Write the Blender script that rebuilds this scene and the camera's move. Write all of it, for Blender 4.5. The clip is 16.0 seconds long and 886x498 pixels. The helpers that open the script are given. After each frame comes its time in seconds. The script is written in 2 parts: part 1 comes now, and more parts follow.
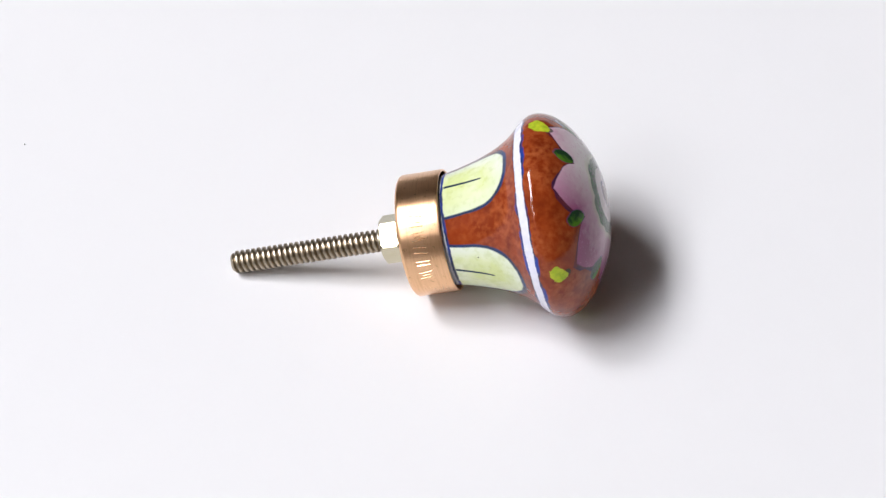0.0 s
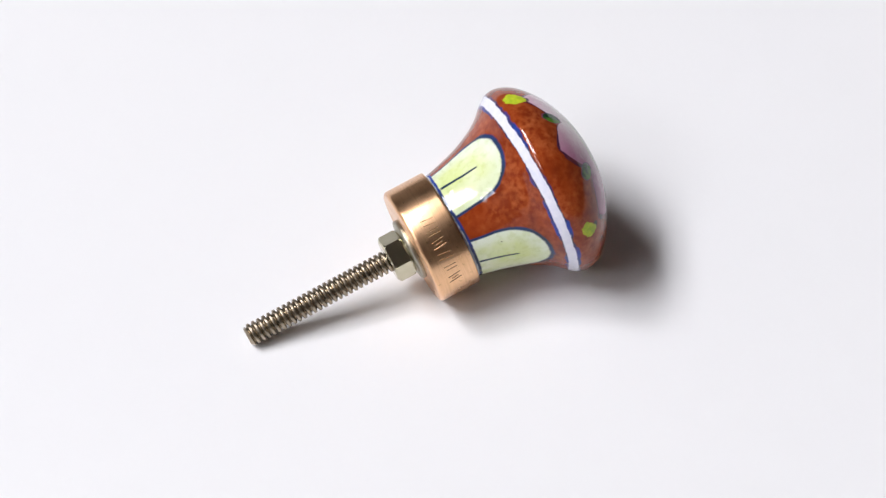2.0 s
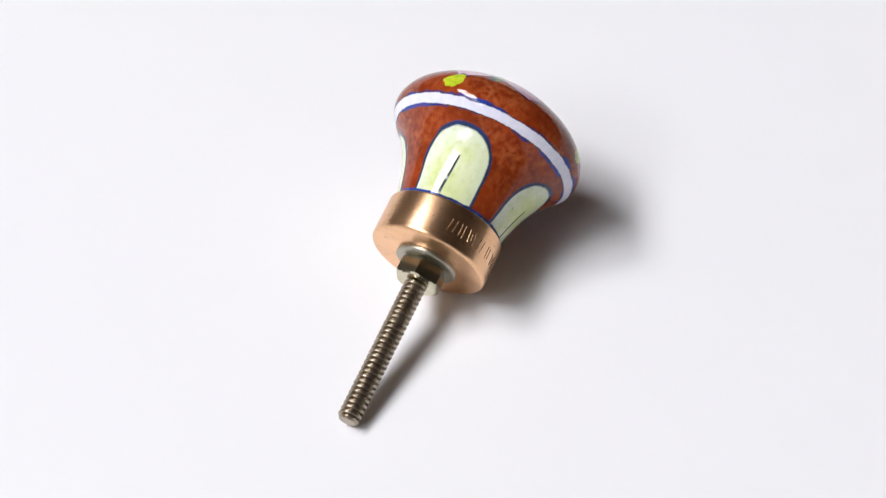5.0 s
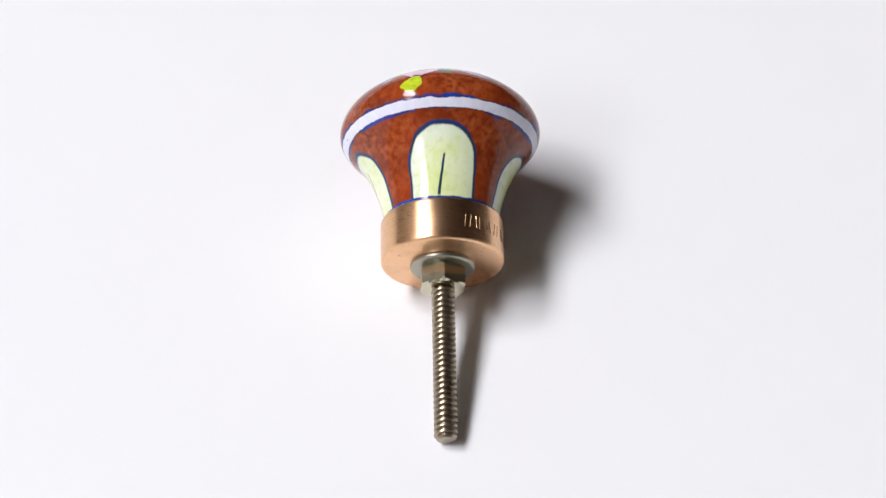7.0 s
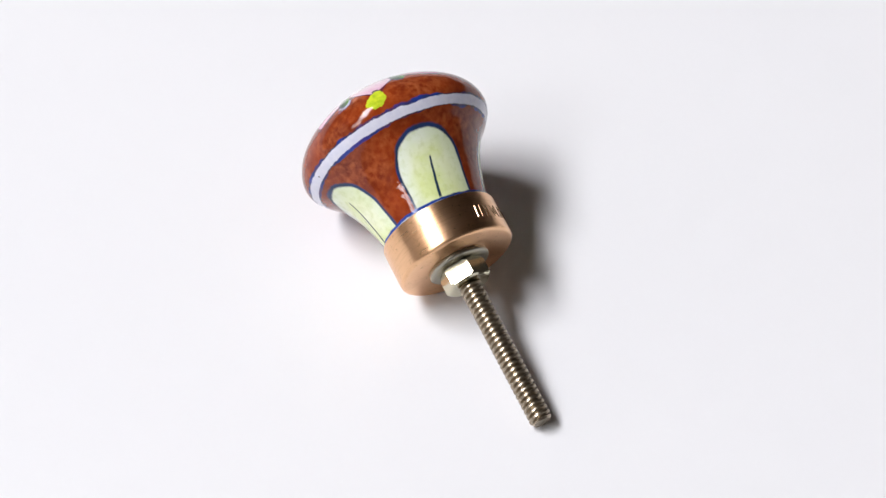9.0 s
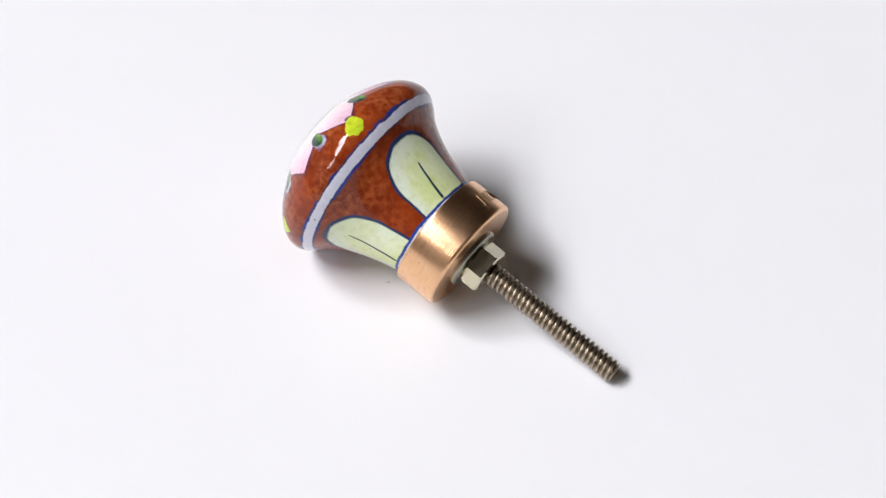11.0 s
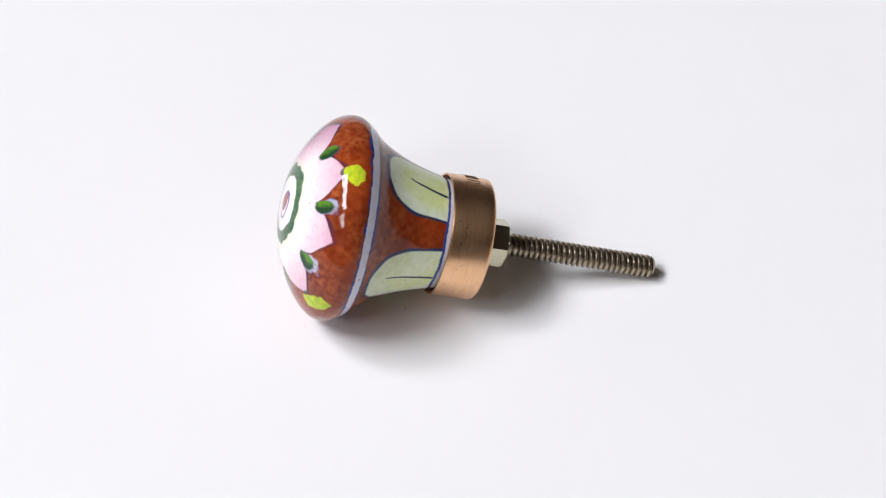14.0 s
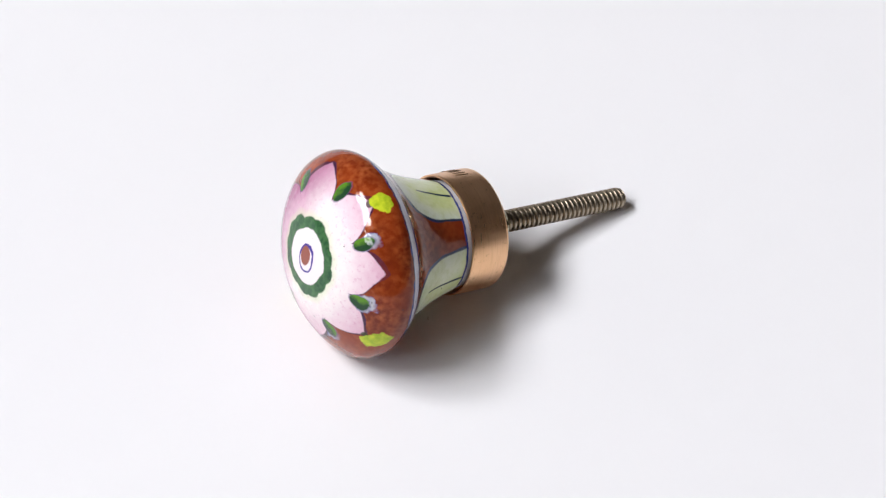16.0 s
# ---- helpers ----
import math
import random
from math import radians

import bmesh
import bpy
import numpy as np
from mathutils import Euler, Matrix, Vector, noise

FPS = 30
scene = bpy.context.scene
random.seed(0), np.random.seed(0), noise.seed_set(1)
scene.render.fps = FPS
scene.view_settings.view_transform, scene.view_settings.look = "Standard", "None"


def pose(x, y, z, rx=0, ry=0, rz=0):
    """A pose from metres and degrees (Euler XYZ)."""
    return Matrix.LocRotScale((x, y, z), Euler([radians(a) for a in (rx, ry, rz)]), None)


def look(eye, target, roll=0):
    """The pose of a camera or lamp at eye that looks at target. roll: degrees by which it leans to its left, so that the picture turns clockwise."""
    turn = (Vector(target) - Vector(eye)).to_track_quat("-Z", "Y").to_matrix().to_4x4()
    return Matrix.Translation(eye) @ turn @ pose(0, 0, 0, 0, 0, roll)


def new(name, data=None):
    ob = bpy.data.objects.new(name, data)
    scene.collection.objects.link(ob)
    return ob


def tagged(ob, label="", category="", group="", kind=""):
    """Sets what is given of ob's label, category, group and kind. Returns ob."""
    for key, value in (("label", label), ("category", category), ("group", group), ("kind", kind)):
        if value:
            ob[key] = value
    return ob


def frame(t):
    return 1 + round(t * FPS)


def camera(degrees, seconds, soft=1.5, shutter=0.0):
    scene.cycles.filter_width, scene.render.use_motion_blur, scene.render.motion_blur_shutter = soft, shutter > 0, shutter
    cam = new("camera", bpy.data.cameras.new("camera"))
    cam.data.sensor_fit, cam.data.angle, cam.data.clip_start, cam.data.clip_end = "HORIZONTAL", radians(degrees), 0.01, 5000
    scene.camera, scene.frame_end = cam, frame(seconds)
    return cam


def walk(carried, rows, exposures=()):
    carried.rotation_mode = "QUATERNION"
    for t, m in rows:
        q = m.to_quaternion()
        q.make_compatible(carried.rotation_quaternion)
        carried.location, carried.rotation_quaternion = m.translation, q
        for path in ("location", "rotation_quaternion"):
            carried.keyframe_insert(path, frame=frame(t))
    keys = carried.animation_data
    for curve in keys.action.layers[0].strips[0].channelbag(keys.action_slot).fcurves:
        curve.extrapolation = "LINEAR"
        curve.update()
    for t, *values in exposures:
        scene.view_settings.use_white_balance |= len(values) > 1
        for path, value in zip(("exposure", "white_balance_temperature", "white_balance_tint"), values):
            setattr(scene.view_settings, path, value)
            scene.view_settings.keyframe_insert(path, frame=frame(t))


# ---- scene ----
U = 0.001                       # the knob is modelled in millimetres
TILT = 15.016                   # how far the knob's axis leans towards its screw tip
LIFT = 13.70                    # height of the axis over the turning centre

# ---- camera: still, looking down at a small turning object ----
ELEV, ROLL = 48.851, 1.790
cam = camera(23.215, 16.0, soft=1.3)
EYE = Vector((-0.138, -281.80, 331.21)) * U
FWD = Vector((0.0, math.cos(radians(ELEV)), -math.sin(radians(ELEV))))
CAM = look(EYE, EYE + FWD, ROLL)
walk(cam, [(0, CAM), (16, CAM)])

# ---- light: two roof windows, high to the side, in a plain room ----
scene.view_settings.exposure = 0.0
world = bpy.data.worlds.new("sky")
scene.world = world
world.use_nodes = True
wt = world.node_tree
sky = wt.nodes.new("ShaderNodeTexSky")
sky.sky_type, sky.sun_disc = "NISHITA", False
sky.sun_elevation, sky.sun_rotation = radians(50), radians(270)
wt.links.new(sky.outputs[0], wt.nodes["Background"].inputs[0])
wt.nodes["Background"].inputs[1].default_value = 0.1

CEIL = 4.60                     # ceiling over the table top
# roof windows: centre x, y, width, depth, power of the daylight in them
WINDOWS = ((-3.10, -0.55, 1.40, 3.3, 520), (-3.9, -3.9, 1.5, 1.9, 150))
for wx, wy, ww, wd, power in WINDOWS:
    lamp = bpy.data.lights.new("window_light", "AREA")
    lamp.shape, lamp.size, lamp.size_y = "RECTANGLE", ww, wd
    lamp.energy, lamp.color = power, (0.957, 0.957, 1.0)
    new("window_light", lamp).matrix_basis = pose(wx, wy, CEIL + 0.05)


# ---- node helpers ----
class Ex:
    """A number in a node tree, with arithmetic."""

    def __init__(self, tree, sock):
        self.tree, self.sock = tree, sock

    def op(self, kind, *args, clamp=False):
        n = self.tree.nodes.new("ShaderNodeMath")
        n.operation, n.use_clamp = kind, clamp
        for i, a in enumerate((self, *args)):
            if isinstance(a, Ex):
                self.tree.links.new(a.sock, n.inputs[i])
            else:
                n.inputs[i].default_value = a
        return Ex(self.tree, n.outputs[0])

    def __add__(self, o): return self.op("ADD", o)
    def __radd__(self, o): return self.op("ADD", o)
    def __sub__(self, o): return self.op("SUBTRACT", o)
    def __rsub__(self, o): return (self * -1.0) + o
    def __mul__(self, o): return self.op("MULTIPLY", o)
    def __rmul__(self, o): return self.op("MULTIPLY", o)
    def __truediv__(self, o): return self.op("DIVIDE", o)
    def __pow__(self, o): return self.op("POWER", o)
    def abs(self): return self.op("ABSOLUTE")
    def fract(self): return self.op("FRACT")
    def sqrt(self): return self.op("SQRT")
    def cos(self): return self.op("COSINE")
    def sin(self): return self.op("SINE")
    def max(self, o): return self.op("MAXIMUM", o)
    def min(self, o): return self.op("MINIMUM", o)
    def below(self, edge, soft):
        """1 where it is under edge, 0 over it, soft between."""
        d = (edge - self) if isinstance(edge, Ex) else (self * -1.0) + edge
        return (d * (1.0 / soft)).op("ADD", 0.5, clamp=True)
    def above(self, edge, soft): return 1.0 - self.below(edge, soft)


def material(name, color=(0.5, 0.5, 0.5), rough=0.5, metal=0.0):
    m = bpy.data.materials.new(name)
    m.use_nodes = True
    b = m.node_tree.nodes["Principled BSDF"]
    b.inputs["Base Color"].default_value = (*color, 1)
    b.inputs["Roughness"].default_value, b.inputs["Metallic"].default_value = rough, metal
    return m, m.node_tree, b


def noise_of(tree, vec, scale, detail=3.0, rough=0.55, stretch=None):
    if stretch:
        mp = tree.nodes.new("ShaderNodeMapping")
        mp.inputs["Scale"].default_value = stretch
        tree.links.new(vec, mp.inputs["Vector"])
        vec = mp.outputs[0]
    n = tree.nodes.new("ShaderNodeTexNoise")
    n.inputs["Scale"].default_value, n.inputs["Detail"].default_value, n.inputs["Roughness"].default_value = scale, detail, rough
    tree.links.new(vec, n.inputs["Vector"])
    return Ex(tree, n.outputs["Fac"])


def blend(tree, fac, a, b):
    n = tree.nodes.new("ShaderNodeMix")
    n.data_type = "RGBA"
    if isinstance(fac, Ex):
        tree.links.new(fac.sock, n.inputs["Factor"])
    else:
        n.inputs["Factor"].default_value = fac
    for key, c in (("A", a), ("B", b)):
        s = [i for i in n.inputs if i.name == key and i.type == "RGBA"][0]
        if isinstance(c, tuple):
            s.default_value = (*c, 1)
        else:
            tree.links.new(c, s)
    return [o for o in n.outputs if o.type == "RGBA"][0]


def bump(tree, b, height, strength, distance):
    n = tree.nodes.new("ShaderNodeBump")
    n.inputs["Strength"].default_value, n.inputs["Distance"].default_value = strength, distance
    tree.links.new(height.sock, n.inputs["Height"])
    tree.links.new(n.outputs[0], b.inputs["Normal"])


def coords(tree, which="Object"):
    return tree.nodes.new("ShaderNodeTexCoord").outputs[which]


# ---- plain materials ----
def paper_material():
    m, t, b = material("white_sheet", (0.86, 0.86, 0.87), 0.55)
    v = coords(t)
    f = noise_of(t, v, 9, 2)
    g = noise_of(t, v, 900, 4)
    c = blend(t, f, (0.845, 0.845, 0.86), (0.87, 0.87, 0.875))
    t.links.new(blend(t, g * 0.12, c, (0.80, 0.80, 0.81)), b.inputs["Base Color"])
    bump(t, b, g, 0.06, 0.0002)
    return m


def plaster_material(name, c):
    m, t, b = material(name, c, 0.9)
    f = noise_of(t, coords(t), 6, 5)
    t.links.new(blend(t, f, tuple(x * 0.9 for x in c), tuple(min(1, x * 1.08) for x in c)), b.inputs["Base Color"])
    return m


def brass_material():
    m, t, b = material("brass", (0.62, 0.36, 0.16), 0.26, 1.0)
    v = coords(t)
    turned = noise_of(t, v, 1.0, 3, 0.6, (200, 200, 3200))     # lathe lines round the ferrule
    patch = noise_of(t, v, 160, 4)
    spots = noise_of(t, v, 1100, 3)
    c = blend(t, patch, (0.76, 0.44, 0.225), (0.90, 0.58, 0.36))
    c = blend(t, turned.above(0.56, 0.12) * 0.18, c, (0.50, 0.26, 0.12))
    c = blend(t, spots.above(0.66, 0.06) * 0.35, c, (0.34, 0.17, 0.07))
    t.links.new(c, b.inputs["Base Color"])
    tangent = t.nodes.new("ShaderNodeTangent")                # brushed round the axis
    tangent.direction_type, tangent.axis = "RADIAL", "Z"
    t.links.new(tangent.outputs[0], b.inputs["Tangent"])
    b.inputs["Anisotropic"].default_value, b.inputs["Anisotropic Rotation"].default_value = 0.6, 0.25
    r = patch * 0.14 + turned * 0.14 + 0.17
    t.links.new(r.sock, b.inputs["Roughness"])
    bump(t, b, turned, 0.6, 0.00006)
    return m


def steel_material(name, c1, c2, rough):
    m, t, b = material(name, c1, rough, 1.0)
    v = coords(t)
    f = noise_of(t, v, 420, 4)
    g = noise_of(t, v, 2600, 3)
    t.links.new(blend(t, f, c1, c2), b.inputs["Base Color"])
    t.links.new((f * 0.18 + g * 0.06 + (rough - 0.10)).sock, b.inputs["Roughness"])
    bump(t, b, g, 0.05, 0.00003)
    return m


# ---- shape of the ceramic head: a turned profile, radius and place on the axis ----
PROFILE = [(0, -32.75), (4.8, -32.5), (9.1, -31.5), (13.0, -29.75), (16.5, -27.4), (18.85, -24.9), (19.95, -22.3),
           (19.8, -20.1), (18.4, -18.0), (16.5, -15.9), (14.8, -13.2), (13.25, -9.7), (12.1, -6.05), (11.3, -2.8), (10.7, 0.2), (10.7, 3.0)]


def smooth_profile(pts, steps):
    """A Catmull-Rom curve through the points."""
    p = [Vector(q) for q in pts]
    p = [Vector((-p[1].x, p[1].y))] + p + [p[-1] * 2 - p[-2]]
    out = []
    for i in range(1, len(p) - 2):
        for k in range(steps):
            t = k / steps
            a, b, c, d = p[i - 1], p[i], p[i + 1], p[i + 2]
            out.append(0.5 * (2 * b + (c - a) * t + (2 * a - 5 * b + 4 * c - d) * t * t + (3 * b - a - 3 * c + d) * t ** 3))
    return out + [p[-2]]


HEAD = smooth_profile(PROFILE, 10)
ARC = [0.0]
for q0, q1 in zip(HEAD, HEAD[1:]):
    ARC.append(ARC[-1] + (q1 - q0).length)


def arc_at(s):
    """Length along the profile from the face's centre to place s on the axis."""
    return float(np.interp(s, [q.y for q in HEAD], ARC))


# ---- painted and glazed ceramic ----
def glaze_material():
    m, t, b = material("painted_glaze", rough=0.07)
    uv = t.nodes.new("ShaderNodeSeparateXYZ")
    t.links.new(coords(t, "UV"), uv.inputs[0])
    obj = coords(t)
    wob = noise_of(t, obj, 330, 3) - 0.5          # the brush's wavering
    wob2 = noise_of(t, obj, 120, 2) - 0.5
    fine = noise_of(t, obj, 1500, 4)
    mott = noise_of(t, obj, 400, 3, 0.55)
    wash = noise_of(t, obj, 150, 3)
    streak = noise_of(t, obj, 700, 3)
    phi = Ex(t, uv.outputs[0]) * 360.0 - 180.0 + wob2 * 3.0      # degrees round the axis
    arc = Ex(t, uv.outputs[1]) * 100.0 + wob * 0.75 + (fine - 0.5) * 0.35   # units out from the face's centre

    # brown ground: a deep wash with paler flecks where the brush ran thin
    fleck = noise_of(t, obj, 800, 2, 0.5)
    pool = noise_of(t, obj, 95, 2)
    col = blend(t, pool.above(0.50, 0.30), (0.245, 0.033, 0.0055), (0.125, 0.015, 0.0040))
    col = blend(t, mott.above(0.50, 0.34) * 0.40, col, (0.34, 0.056, 0.009))
    col = blend(t, (wash.above(0.50, 0.3) * fleck.above(0.53, 0.34)) * 0.46, col, (0.56, 0.160, 0.052))
    thick = noise_of(t, obj, 210, 2)                # how loaded the line brush was
    ink = blend(t, thick.above(0.54, 0.2), (0.020, 0.032, 0.075), (0.020, 0.046, 0.28))

    # white band between two blue lines of uneven weight
    mid = arc_at(-18.75)
    off = (arc - mid).abs()
    gap = wash.above(0.44, 0.2)
    col = blend(t, off.below(1.12 + thick.above(0.48, 0.25) * 0.60, 0.25) * (0.72 + gap * 0.28), col, ink)
    col = blend(t, off.below(0.98 + wob * 0.3, 0.22), col, blend(t, fleck.above(0.5, 0.4), (0.66, 0.67, 0.79), (0.74, 0.74, 0.83)))

    # four pale petals round the neck
    turn = ((phi + 0.5) / 90.0 + 4.5).fract() - 0.5
    side = turn * 90.0
    shoulder, top = arc_at(-6.5), arc_at(-15.9)
    tall = phi.below(-45.0, 4.0) * phi.above(-135.0, 4.0)          # one petal reaches further up
    rise = (shoulder - arc).max(0.0) / (tall * 0.7 + (shoulder - top))
    width = 30.5 + (arc - shoulder).max(0.0) * 0.30
    shape = ((side.abs() / width) ** 2.1 + rise ** 2.1) ** (1 / 2.1) + wob * 0.035
    col = blend(t, shape.below(1.004 + thick.above(0.40, 0.3) * 0.035, 0.04), col, blend(t, 0.72, ink, (0.020, 0.038, 0.075)))
    pale = blend(t, wash.above(0.47, 0.26), (0.765, 0.81, 0.59), (0.655, 0.735, 0.34))
    pale = blend(t, shape.above(0.70, 0.35) * 0.7, pale, (0.72, 0.79, 0.70))
    pale = blend(t, side.above(4.0, 16.0) * pool.above(0.42, 0.2) * 0.35, pale, (0.56, 0.65, 0.22))
    pale = blend(t, streak.above(0.58, 0.2) * 0.30, pale, (0.46, 0.53, 0.16))
    col = blend(t, shape.below(0.945 + wob * 0.05, 0.04), col, pale)
    vein = (side + 0.5 - (46.2 - arc) * 0.62 + 3.0).abs() * 0.22
    along = (arc + tall * 2.2).above(arc_at(-10.4) + wob2 * 3.0, 0.5) * arc.below(arc_at(-2.6), 0.5)
    col = blend(t, vein.below(0.17 + (arc - arc_at(-10.4)) * 0.020, 0.14) * along, col, (0.022, 0.045, 0.075))

    # blue line round the foot, bare white below it
    foot = arc_at(-2.15) + wob2 * 1.0
    col = blend(t, arc.above(foot - 0.36, 0.2), col, blend(t, phi.below(2.0, 24.0) * 0.75, ink, (0.022, 0.060, 0.33)))
    col = blend(t, arc.above(foot + 0.20, 0.2), col, (0.64, 0.66, 0.71))

    # pink flower of seven petals on the face
    rad = phi * (math.pi / 180)
    fx, fy = arc * rad.cos() - 2.71, arc * rad.sin() + 0.60        # painted a little off the axis
    out = (fx * fx + fy * fy).sqrt()
    polar = fy.op("ARCTAN2", fx)
    ang = polar * (180 / math.pi)
    spun = ang + 3.0 + (polar + 0.87).sin() * 5.0                  # petals unevenly spaced
    fr = ((spun + 61.7) / (360 / 7) + 7.5).fract() - 0.5
    a = (fr.abs() * 2.0).min(1.0)
    edge = 12.3 + ((1.0 - a) ** 0.68) * 6.5 + wob2 * 1.8 + wob * 1.1
    inside = out - edge
    col = blend(t, inside.below(0.20 + thick.above(0.45, 0.25) * fr.above(-0.1, 0.3) * 0.95, 0.2) * (0.45 + gap * 0.55), col, (0.050, 0.016, 0.050))
    pink = blend(t, (out + streak * 5.0 - 2.5).above(14.5, 7.0), (0.84, 0.75, 0.77), (0.70, 0.42, 0.54))
    pink = blend(t, out.below(10.5, 5.0), pink, (0.84, 0.81, 0.77))
    pink = blend(t, fleck.above(0.50, 0.3) * 0.30, pink, (0.80, 0.62, 0.69))
    laden_shade = ang.above(30.0, 40.0) * ang.below(150.0, 40.0)          # petals brushed with more colour, their shade painted in too
    deep = blend(t, (out + streak * 4.0 - 2.0).above(12.0, 5.0), (0.58, 0.34, 0.45), (0.30, 0.055, 0.17))
    pink = blend(t, laden_shade * 0.9, pink, deep)
    pink = blend(t, fine.above(0.62, 0.06) * 0.30, pink, (0.60, 0.26, 0.42))
    col = blend(t, inside.below(-0.05, 0.3), col, pink)

    # dark leaves between the petals, each with bare bluish white beyond it
    gr = ((spun + 89.0) / (360 / 7) + 7.5).fract() - 0.5
    ga = gr * (2 * math.pi / 7) * 15.0
    white_leaf = (((ga + 0.10) / 1.75) ** 2.0 + ((out - 16.0) / 2.2) ** 2.0).sqrt() + wob * 1.6
    bare = ang.below(-12.0, 14.0) * gap
    col = blend(t, white_leaf.below(1.10, 0.12) * bare * 0.6, col, (0.10, 0.12, 0.34))
    col = blend(t, white_leaf.below(1.0, 0.2) * bare * 0.62, col, blend(t, fleck.above(0.5, 0.3), (0.55, 0.62, 0.72), (0.68, 0.72, 0.66)))
    leaf = ((ga / (1.40 + wob2 * 0.9)) ** 2.0 + ((out - 15.0) / 2.2) ** 2.0).sqrt() + wob * 0.6 + ga * 0.10
    green = blend(t, (streak * 0.8 + ga * 0.25).above(0.42, 0.35), (0.016, 0.055, 0.022), (0.090, 0.235, 0.018))
    col = blend(t, leaf.below(1.12, 0.1) * 0.5, col, (0.08, 0.06, 0.20))
    col = blend(t, leaf.below(1.0, 0.12), col, green)

    # four lime leaves near the rim, pointed and ragged, each with a dark stalk end
    lime = stalk = None
    for angle, place, skew, size in ((-17.0, 23.0, 0.35, 1.0), (-106.0, 20.6, -0.6, 1.3), (77.5, 22.9, 0.3, 0.95), (152.0, 22.5, -0.4, 1.0)):
        u, v = (phi - angle) * (math.pi / 180 * 19.2), arc - place
        d = (((u + v * skew).abs() / (1.8 * size)) ** 1.7 + (v.abs() / (2.1 * size)) ** 1.7) ** (1 / 1.7) + wob * 1.0 + (mott - 0.5) * 0.9
        e = (((u - 0.5) / 0.8) ** 2.0 + ((v + 1.9) / 0.8) ** 2.0).sqrt() + wob
        lime = d if lime is None else lime.min(d)
        stalk = e if stalk is None else stalk.min(e)
    col = blend(t, stalk.below(1.0, 0.25) * 0.8, col, (0.020, 0.045, 0.016))
    yellow = blend(t, streak.above(0.5, 0.3), (0.58, 0.66, 0.03), (0.34, 0.48, 0.02))
    col = blend(t, lime.below(1.0, 0.10), col, yellow)

    # scalloped green ring and the brown heart
    scallop = 7.8 + ((polar * 6.5).cos().abs() - 0.4) * 0.40 + wob2 * 3.2 + wob * 1.2
    col = blend(t, out.below(scallop + 0.9, 1.2) * 0.45, col, (0.60, 0.68, 0.42))
    col = blend(t, out.below(scallop, 0.3), col, blend(t, streak.above(0.5, 0.3), (0.020, 0.075, 0.032), (0.055, 0.155, 0.055)))
    col = blend(t, out.below(5.5 + wob2 * 2.4, 0.3), col, (0.82, 0.73, 0.76))
    heart = ((fx / 2.3) ** 2.0 + (fy / 1.6) ** 2.0).sqrt()
    loop = (((fx + 0.4) / 2.9) ** 2.0 + ((fy + 0.4) / 2.05) ** 2.0).sqrt() + wob * 0.2
    col = blend(t, (loop - 1.0).abs().below(0.05 + gap * 0.07, 0.08), col, (0.05, 0.03, 0.25))
    col = blend(t, heart.below(0.93, 0.12), col, (0.27, 0.075, 0.05))

    pits = noise_of(t, obj, 900, 1)                              # pinholes in the glaze
    col = blend(t, pits.above(0.80, 0.02) * 0.8, col, (0.03, 0.03, 0.03))
    t.links.new(col, b.inputs["Base Color"])
    b.inputs["IOR"].default_value = 1.46
    b.inputs["Specular IOR Level"].default_value = 0.4
    ripple = noise_of(t, obj, 240, 2) + mott * 0.16 + noise_of(t, obj, 900, 2) * 0.20
    bump(t, b, ripple, 0.4, 0.00028)
    t.links.new((fine * 0.05 + 0.035).sock, b.inputs["Roughness"])
    return m


PAPER = paper_material()
WALL = plaster_material("wall_paint", (0.250, 0.226, 0.205))
FLOOR = plaster_material("floor_paint", (0.20, 0.17, 0.15))
FRAME = plaster_material("white_paint", (0.78, 0.78, 0.78))
BRASS = brass_material()
STEEL = steel_material("nickel_plated_steel", (0.64, 0.60, 0.47), (0.48, 0.45, 0.31), 0.15)
SCREW = steel_material("dull_screw_steel", (0.30, 0.245, 0.180), (0.47, 0.405, 0.31), 0.31)
DULL = steel_material("dull_washer_steel", (0.33, 0.31, 0.25), (0.42, 0.40, 0.33), 0.36)
STAMP = steel_material("stamped_brass", (0.70, 0.42, 0.22), (0.86, 0.56, 0.34), 0.24)
GLAZE = glaze_material()


# ---- mesh helpers ----
def part(name, bm, mat, parent=None, label="", smooth=True):
    """Links a bmesh as one mesh object, under a thing or a part."""
    me = bpy.data.meshes.new(name)
    bmesh.ops.recalc_face_normals(bm, faces=bm.faces)
    bm.to_mesh(me)
    bm.free()
    me.materials.append(mat)
    if smooth:
        me.shade_smooth()
    ob = new(name, me)
    ob.parent = parent
    return tagged(ob, label)


def box(bm, x0, x1, y0, y1, z0, z1):
    m = Matrix.LocRotScale(((x0 + x1) / 2, (y0 + y1) / 2, (z0 + z1) / 2), None, (x1 - x0, y1 - y0, z1 - z0))
    return bmesh.ops.create_cube(bm, size=1, matrix=m)["verts"]


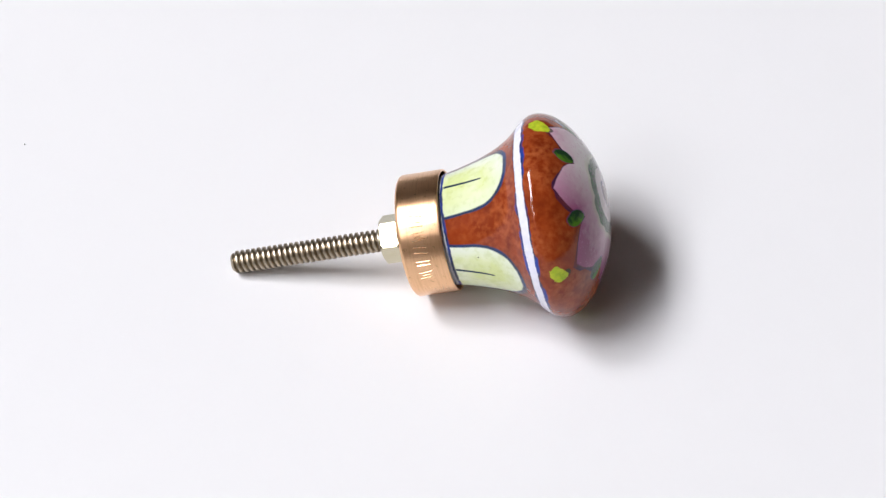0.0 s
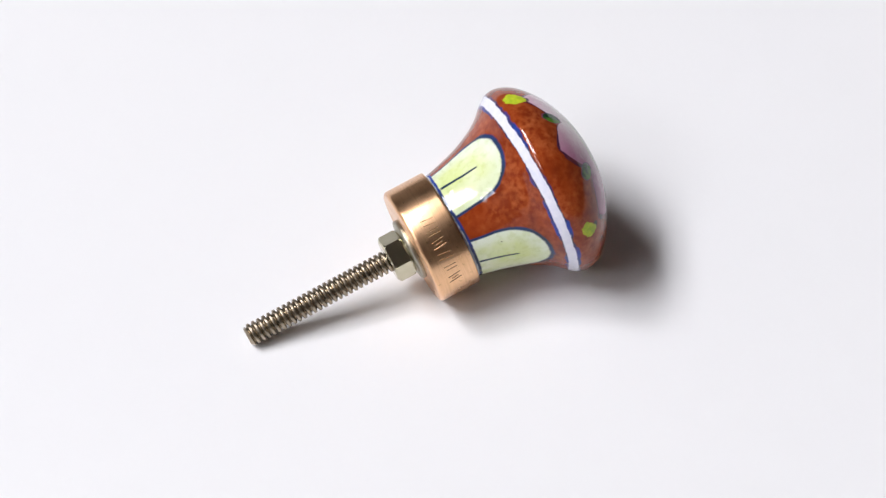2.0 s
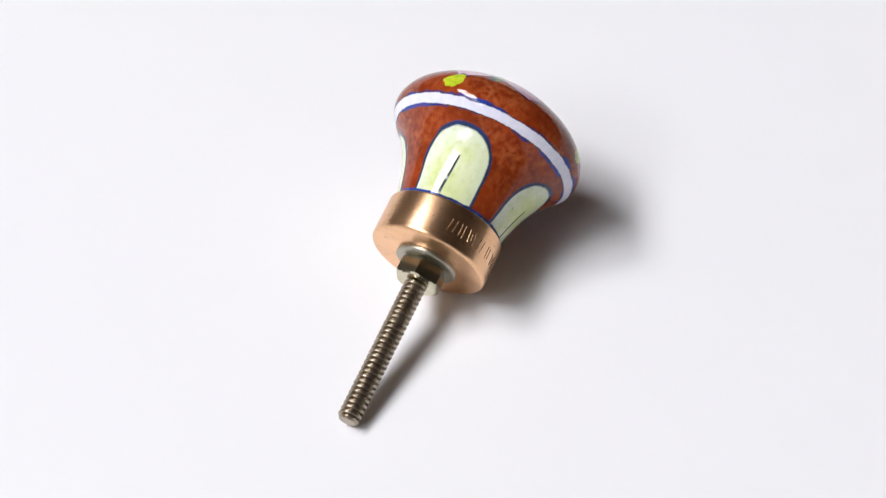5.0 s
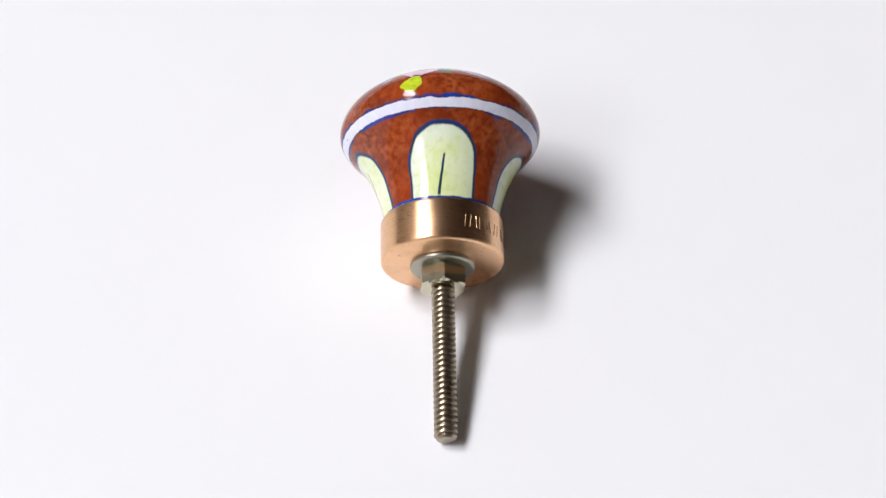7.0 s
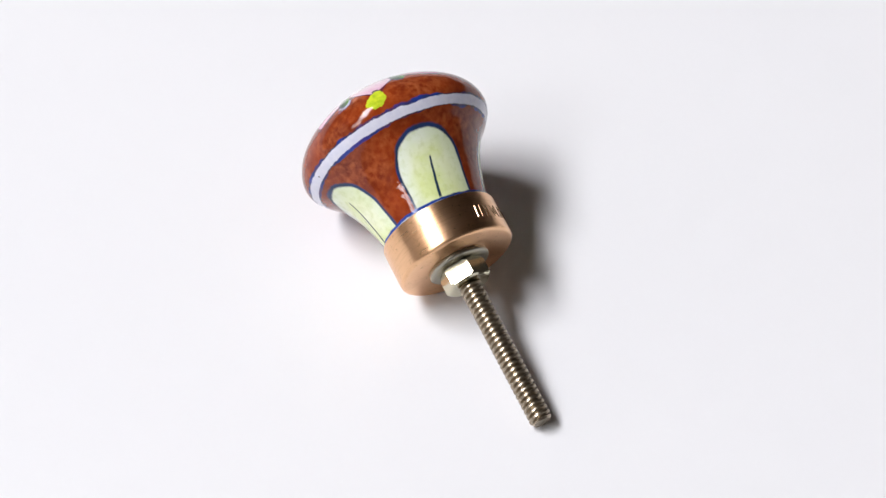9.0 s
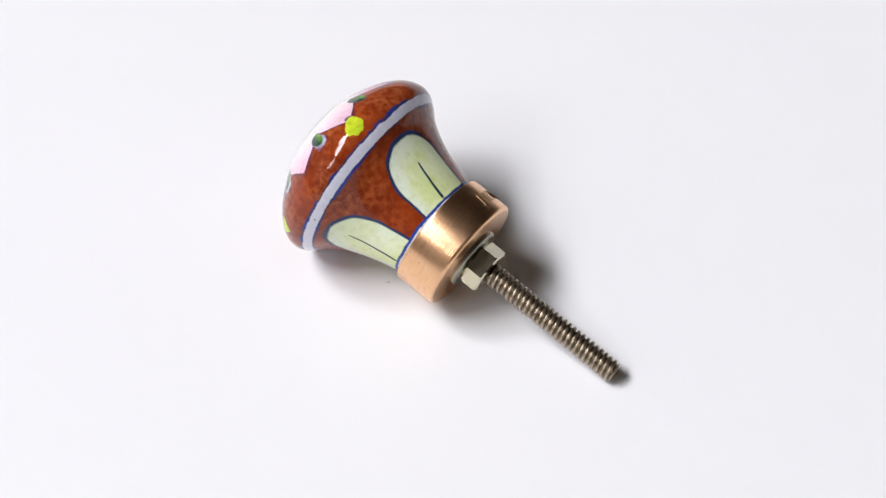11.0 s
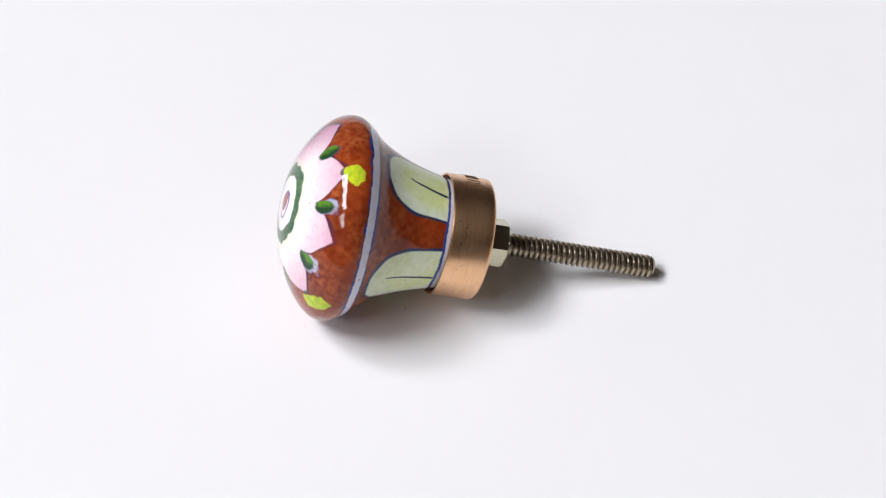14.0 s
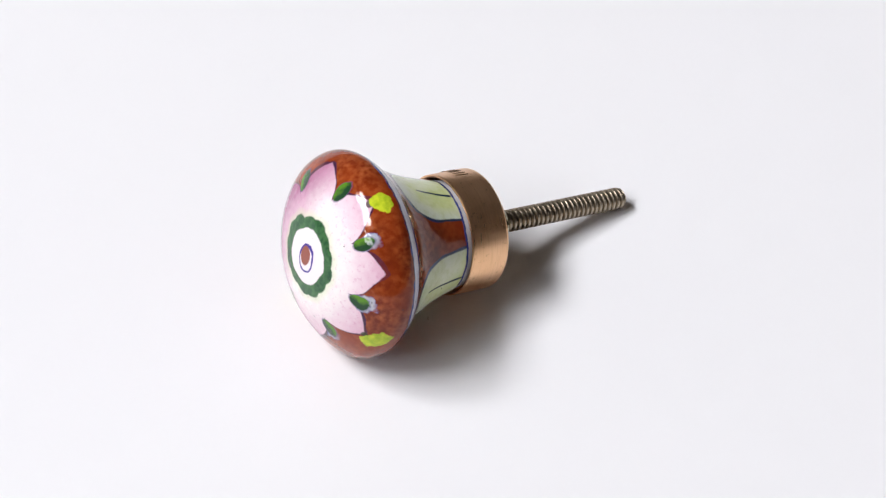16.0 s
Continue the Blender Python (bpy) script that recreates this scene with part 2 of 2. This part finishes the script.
def lathe(profile, n, uv_arc=None, wave=None):
    """Turns (radius, place) pairs round the z axis; angle 0 is the upper side of the lying knob."""
    bm = bmesh.new()
    uv = bm.loops.layers.uv.new("UVMap")
    rings = []
    for i, (r, s) in enumerate(profile):
        ring = []
        for k in range(n):
            f = -math.pi + 2 * math.pi * k / n
            rr = r + (wave(f, s) if wave else 0)
            ring.append(bm.verts.new((rr * math.cos(f) * U, -rr * math.sin(f) * U, s * U)))
        rings.append(ring)
    for i in range(len(rings) - 1):
        for k in range(n):
            j = (k + 1) % n
            face = bm.faces.new((rings[i][k], rings[i][j], rings[i + 1][j], rings[i + 1][k]))
            if uv_arc:
                for loop, (kk, ii) in zip(face.loops, ((k, i), (k + 1, i), (k + 1, i + 1), (k, i + 1))):
                    loop[uv].uv = (kk / n, uv_arc[ii] / 100)
    return bm


def sharp(ob, degrees):
    """Creases every edge that bends more than this."""
    bm = bmesh.new()
    bm.from_mesh(ob.data)
    for e in bm.edges:
        if len(e.link_faces) == 2 and e.calc_face_angle(0) > radians(degrees):
            e.smooth = False
    bm.to_mesh(ob.data)
    bm.free()
    return ob


# ---- setting: table top, floor, walls, ceiling with its roof window ----
def setting():
    table = tagged(new("table"), "plain matt white table on four square legs", "table", kind="structure")
    table.location = (0, 0, -0.75)
    bm = bmesh.new()
    box(bm, -0.95, 0.95, -0.75, 0.75, 0.72, 0.75)
    bmesh.ops.bevel(bm, geom=[e for e in bm.edges], offset=0.003, segments=2, affect="EDGES")
    part("table_top", bm, PAPER, table, smooth=False)
    for x in (-0.86, 0.86):
        for y in (-0.66, 0.66):
            bm = bmesh.new()
            box(bm, x - 0.03, x + 0.03, y - 0.03, y + 0.03, 0.0, 0.72)
            bmesh.ops.bevel(bm, geom=[e for e in bm.edges], offset=0.004, segments=2, affect="EDGES")
            part("leg", bm, FRAME, table, smooth=False)
    X, Y, F, T = 5.4, 5.4, -0.75, 0.1
    for name, b in (("wall_west", (-X - T, -X, -Y, Y)), ("wall_east", (X, X + T, -Y, Y)),
                    ("wall_north", (-X - T, X + T, Y, Y + T)), ("wall_south", (-X - T, X + T, -Y - T, -Y))):
        bm = bmesh.new()
        box(bm, *b, F, CEIL)
        tagged(part(name, bm, WALL, smooth=False), "plain grey painted wall of the room", "wall", kind="structure")
    bm = bmesh.new()
    box(bm, -X - T, X + T, -Y - T, Y + T, F - T, F)
    tagged(part("floor", bm, FLOOR, smooth=False), "plain dark floor under the table", "floor", kind="structure")
    # ceiling in strips round the two openings
    (_, ay, _, ad, _), (_, by, _, bd, _) = WINDOWS
    strips = [(-X - T, X + T, ay + ad / 2, Y + T), (-X - T, X + T, by + bd / 2, ay - ad / 2), (-X - T, X + T, -Y - T, by - bd / 2)]
    for wx, wy, ww, wd, _ in WINDOWS:
        strips += [(-X - T, wx - ww / 2, wy - wd / 2, wy + wd / 2), (wx + ww / 2, X + T, wy - wd / 2, wy + wd / 2)]
    bm = bmesh.new()
    for b in strips:
        box(bm, *b, CEIL, CEIL + T)
    tagged(part("ceiling", bm, WALL, smooth=False), "plain grey ceiling with two roof windows", "ceiling", kind="structure")
    for k, (wx, wy, ww, wd, _) in enumerate(WINDOWS):
        win = tagged(new("window_%d" % (k + 1)), "white roof window with crossed glazing bars", "window", kind="structure")
        win.location = (wx, wy, CEIL)
        w, d = ww / 2, wd / 2
        for b in ((-w - 0.03, w + 0.03, -d - 0.03, -d + 0.004), (-w - 0.03, w + 0.03, d - 0.004, d + 0.03),
                  (-w - 0.03, -w + 0.004, -d + 0.004, d - 0.004), (w - 0.004, w + 0.03, -d + 0.004, d - 0.004)):
            bm = bmesh.new()
            box(bm, *b, -0.015, -0.002)
            part("window_frame", bm, FRAME, win, smooth=False)
        for b in ((-0.16, -0.06, -d + 0.004, d - 0.004, 0.004, 0.03), (-w + 0.004, w - 0.004, 0.25, 0.42, 0.032, 0.045)):
            bm = bmesh.new()
            box(bm, *b)
            part("glazing_bar", bm, FRAME, win, smooth=False)


# ---- the knob ----
def cabinet_knob():
    knob = tagged(new("cabinet_knob"), "hand-painted brown ceramic cabinet knob with brass ferrule lying on its side", "knob")
    lean = radians(TILT)
    down, up = Vector((0, -math.cos(lean), -math.sin(lean))), Vector((0, -math.sin(lean), math.cos(lean)))
    axis = Matrix(((up.x, -1, down.x, -0.45 * U), (up.y, 0, down.y, 0), (up.z, 0, down.z, LIFT * U), (0, 0, 0, 1)))

    def uneven(f, s):                       # thrown by eye, not perfectly round
        low = 0.45 * math.sin(2 * f) ** 2 * max(0, 1 - abs(s + 24) / 6) if math.cos(f) < 0 else 0
        return low + 0.10 * math.sin(2 * f + 0.7 + s * 0.05) * min(1, max(0, (-s - 2) / 12)) * min(1, max(0, (32.75 + s) / 8))

    bm = lathe([(max(q.x, 0.001), q.y) for q in HEAD], 160, ARC, uneven)
    part("head", bm, GLAZE, knob, "glossy glazed ceramic, brown with pink flower and pale petals")

    prof = [(11.6, 2.4), (11.6, -1.4), (11.66, -1.52), (11.78, -1.56), (11.9, -1.56), (12.02, -1.5), (12.08, -1.35),
            (12.09, -1.1), (12.09, 6.3), (12.04, 6.6), (11.86, 6.88), (11.58, 7.06), (11.25, 7.12), (3.0, 7.12), (3.0, 5.5)]
    ferrule = part("ferrule", lathe(prof, 128), BRASS, knob, "turned brass ferrule with lathe lines and stamped mark")
    sharp(ferrule, 40)
    # stamped mark: plain raised-edged strokes where the characters stand
    def stroke(angle, place, tall, slant, half):
        bm = bmesh.new()
        ends = []
        for z in (-tall / 2, tall / 2):
            ends.append([bm.verts.new((x * U, y * U, z * U)) for x, y in ((-0.05, -half), (0.09, 0.0), (-0.05, half))])
        for k in range(3):
            bm.faces.new((ends[0][k], ends[0][(k + 1) % 3], ends[1][(k + 1) % 3], ends[1][k]))
        bm.faces.new(ends[0])
        bm.faces.new(ends[1])
        m = Matrix.Rotation(-radians(angle), 4, "Z") @ Matrix.Translation((12.09 * U, 0, place * U)) @ Matrix.Rotation(slant, 4, "X")
        bmesh.ops.transform(bm, matrix=m, verts=bm.verts)
        part("stamped_stroke", bm, STAMP, ferrule, smooth=False)

    for k, centre in enumerate((22.8, 32.3, 44.5, 57.3, 69.5, 83.5)):
        for d in ((-2.6, 2.6), (-1.0, 2.8), (-3.2, 0.0, 3.2))[k % 3]:
            stroke(centre + d, 3.0, 2.6 if d else 1.5, 0.12 * (k % 3 - 1), 0.14)

    washer = part("washer", lathe([(2.4, 8.2), (5.6, 8.2), (6.05, 8.1), (6.3, 7.9), (6.35, 7.6), (6.25, 7.14), (2.4, 7.14)], 64), DULL, knob, "plain steel washer")
    sharp(washer, 50)

    # nut: a hexagon cut by a cone at both ends
    bm = bmesh.new()
    rings = []
    for s, rmax in ((8.22, 4.15), (8.55, 4.65), (8.85, 5.05), (11.8, 5.05), (12.1, 4.65), (12.4, 4.1)):
        ring = []
        for k in range(72):
            f = 2 * math.pi * k / 72 + radians(2)
            r = min(4.22 / math.cos(radians(30 - (k % 12) * 5)), rmax)      # a corner every twelfth point
            ring.append(bm.verts.new((r * math.cos(f) * U, -r * math.sin(f) * U, s * U)))
        rings.append(ring)
    for r0, r1 in zip(rings, rings[1:]):
        for k in range(72):
            bm.faces.new((r0[k], r0[(k + 1) % 72], r1[(k + 1) % 72], r1[k]))
    bm.faces.new(rings[0])
    bm.faces.new(rings[-1])
    sharp(part("nut", bm, STEEL, knob, "shiny nickel-plated hexagonal nut"), 22)

    # screw: a real helical thread with a chamfered tip
    pitch, big, small, n, s0, s1 = 1.13, 2.27, 1.60, 44, 7.5, 43.66
    bm = bmesh.new()
    steps = int((s1 - s0) / pitch * 14)
    rings = []
    for i in range(steps + 1):
        s = s0 + (s1 - s0) * i / steps
        ring = []
        for k in range(n):
            f = 2 * math.pi * k / n
            x = (s / pitch + k / n) % 1.0
            tooth = min(1, max(0, (0.5 - abs(x - 0.5)) * 4.2 - 0.2))
            r = small + (big - small) * tooth
            r = min(r, 1.7 + (s1 - s) * 0.75)
            ring.append(bm.verts.new((r * math.cos(f) * U, -r * math.sin(f) * U, s * U)))
        rings.append(ring)
    for r0, r1 in zip(rings, rings[1:]):
        for k in range(n):
            bm.faces.new((r0[k], r0[(k + 1) % n], r1[(k + 1) % n], r1[k]))
    bm.faces.new(rings[0])
    bm.faces.new(rings[-1])
    screw = part("screw", bm, SCREW, knob, "dull threaded steel screw")
    sharp(screw, 48)
    for ob in knob.children:
        ob.matrix_local = axis
    return knob


def dust_speck(x, y, turn, size, mat, label):
    bm = bmesh.new()
    bmesh.ops.create_icosphere(bm, subdivisions=2, radius=1)
    for v in bm.verts:
        v.co *= 1 + 0.35 * noise.noise(v.co * 1.7)
        v.co = Vector((v.co.x * size[0], v.co.y * size[1], v.co.z * size[2] + size[2] * 0.8)) * U
    bmesh.ops.transform(bm, matrix=pose(x * U, y * U, 0, rz=turn), verts=bm.verts)
    return tagged(part("dust_speck", bm, mat), label, "dust", "specks of dust on the table")


setting()
knob = cabinet_knob()
specks = [dust_speck(-7.85, 7.84, -32, (0.55, 0.2, 0.06), plaster_material("grey_dust", (0.68, 0.67, 0.67)), "tiny pale grey speck of dust beside the knob"),
          dust_speck(-33.95, -89.1, 20, (0.24, 0.18, 0.09), plaster_material("dark_dust", (0.22, 0.22, 0.23)), "tiny dark speck of grit on the white table")]


# ---- the knob turns slowly about the upright ----
def motions():
    turns = [(0.0, -89.58), (0.5, -82.88), (1.0, -76.21), (1.5, -69.58), (2.0, -62.97), (2.5, -56.38), (3.0, -49.81), (3.5, -43.25), (4.0, -36.7),
             (6.5, -3.79), (7.0, 2.73), (7.5, 9.2), (8.0, 15.64), (8.5, 22.07), (9.0, 28.47), (11.5, 60.52), (12.0, 67.06), (12.5, 73.7),
             (13.0, 80.42), (13.5, 87.19), (14.0, 93.98), (14.5, 100.73), (15.0, 107.46), (15.5, 114.19), (16.0, 120.92)]
    walk(knob, [(t, pose(0, 0, 0, 0, 0, a)) for t, a in turns])
    for speck in specks:
        walk(speck, [(t, pose(0, 0, 0, 0, 0, a)) for t, a in turns])


motions()
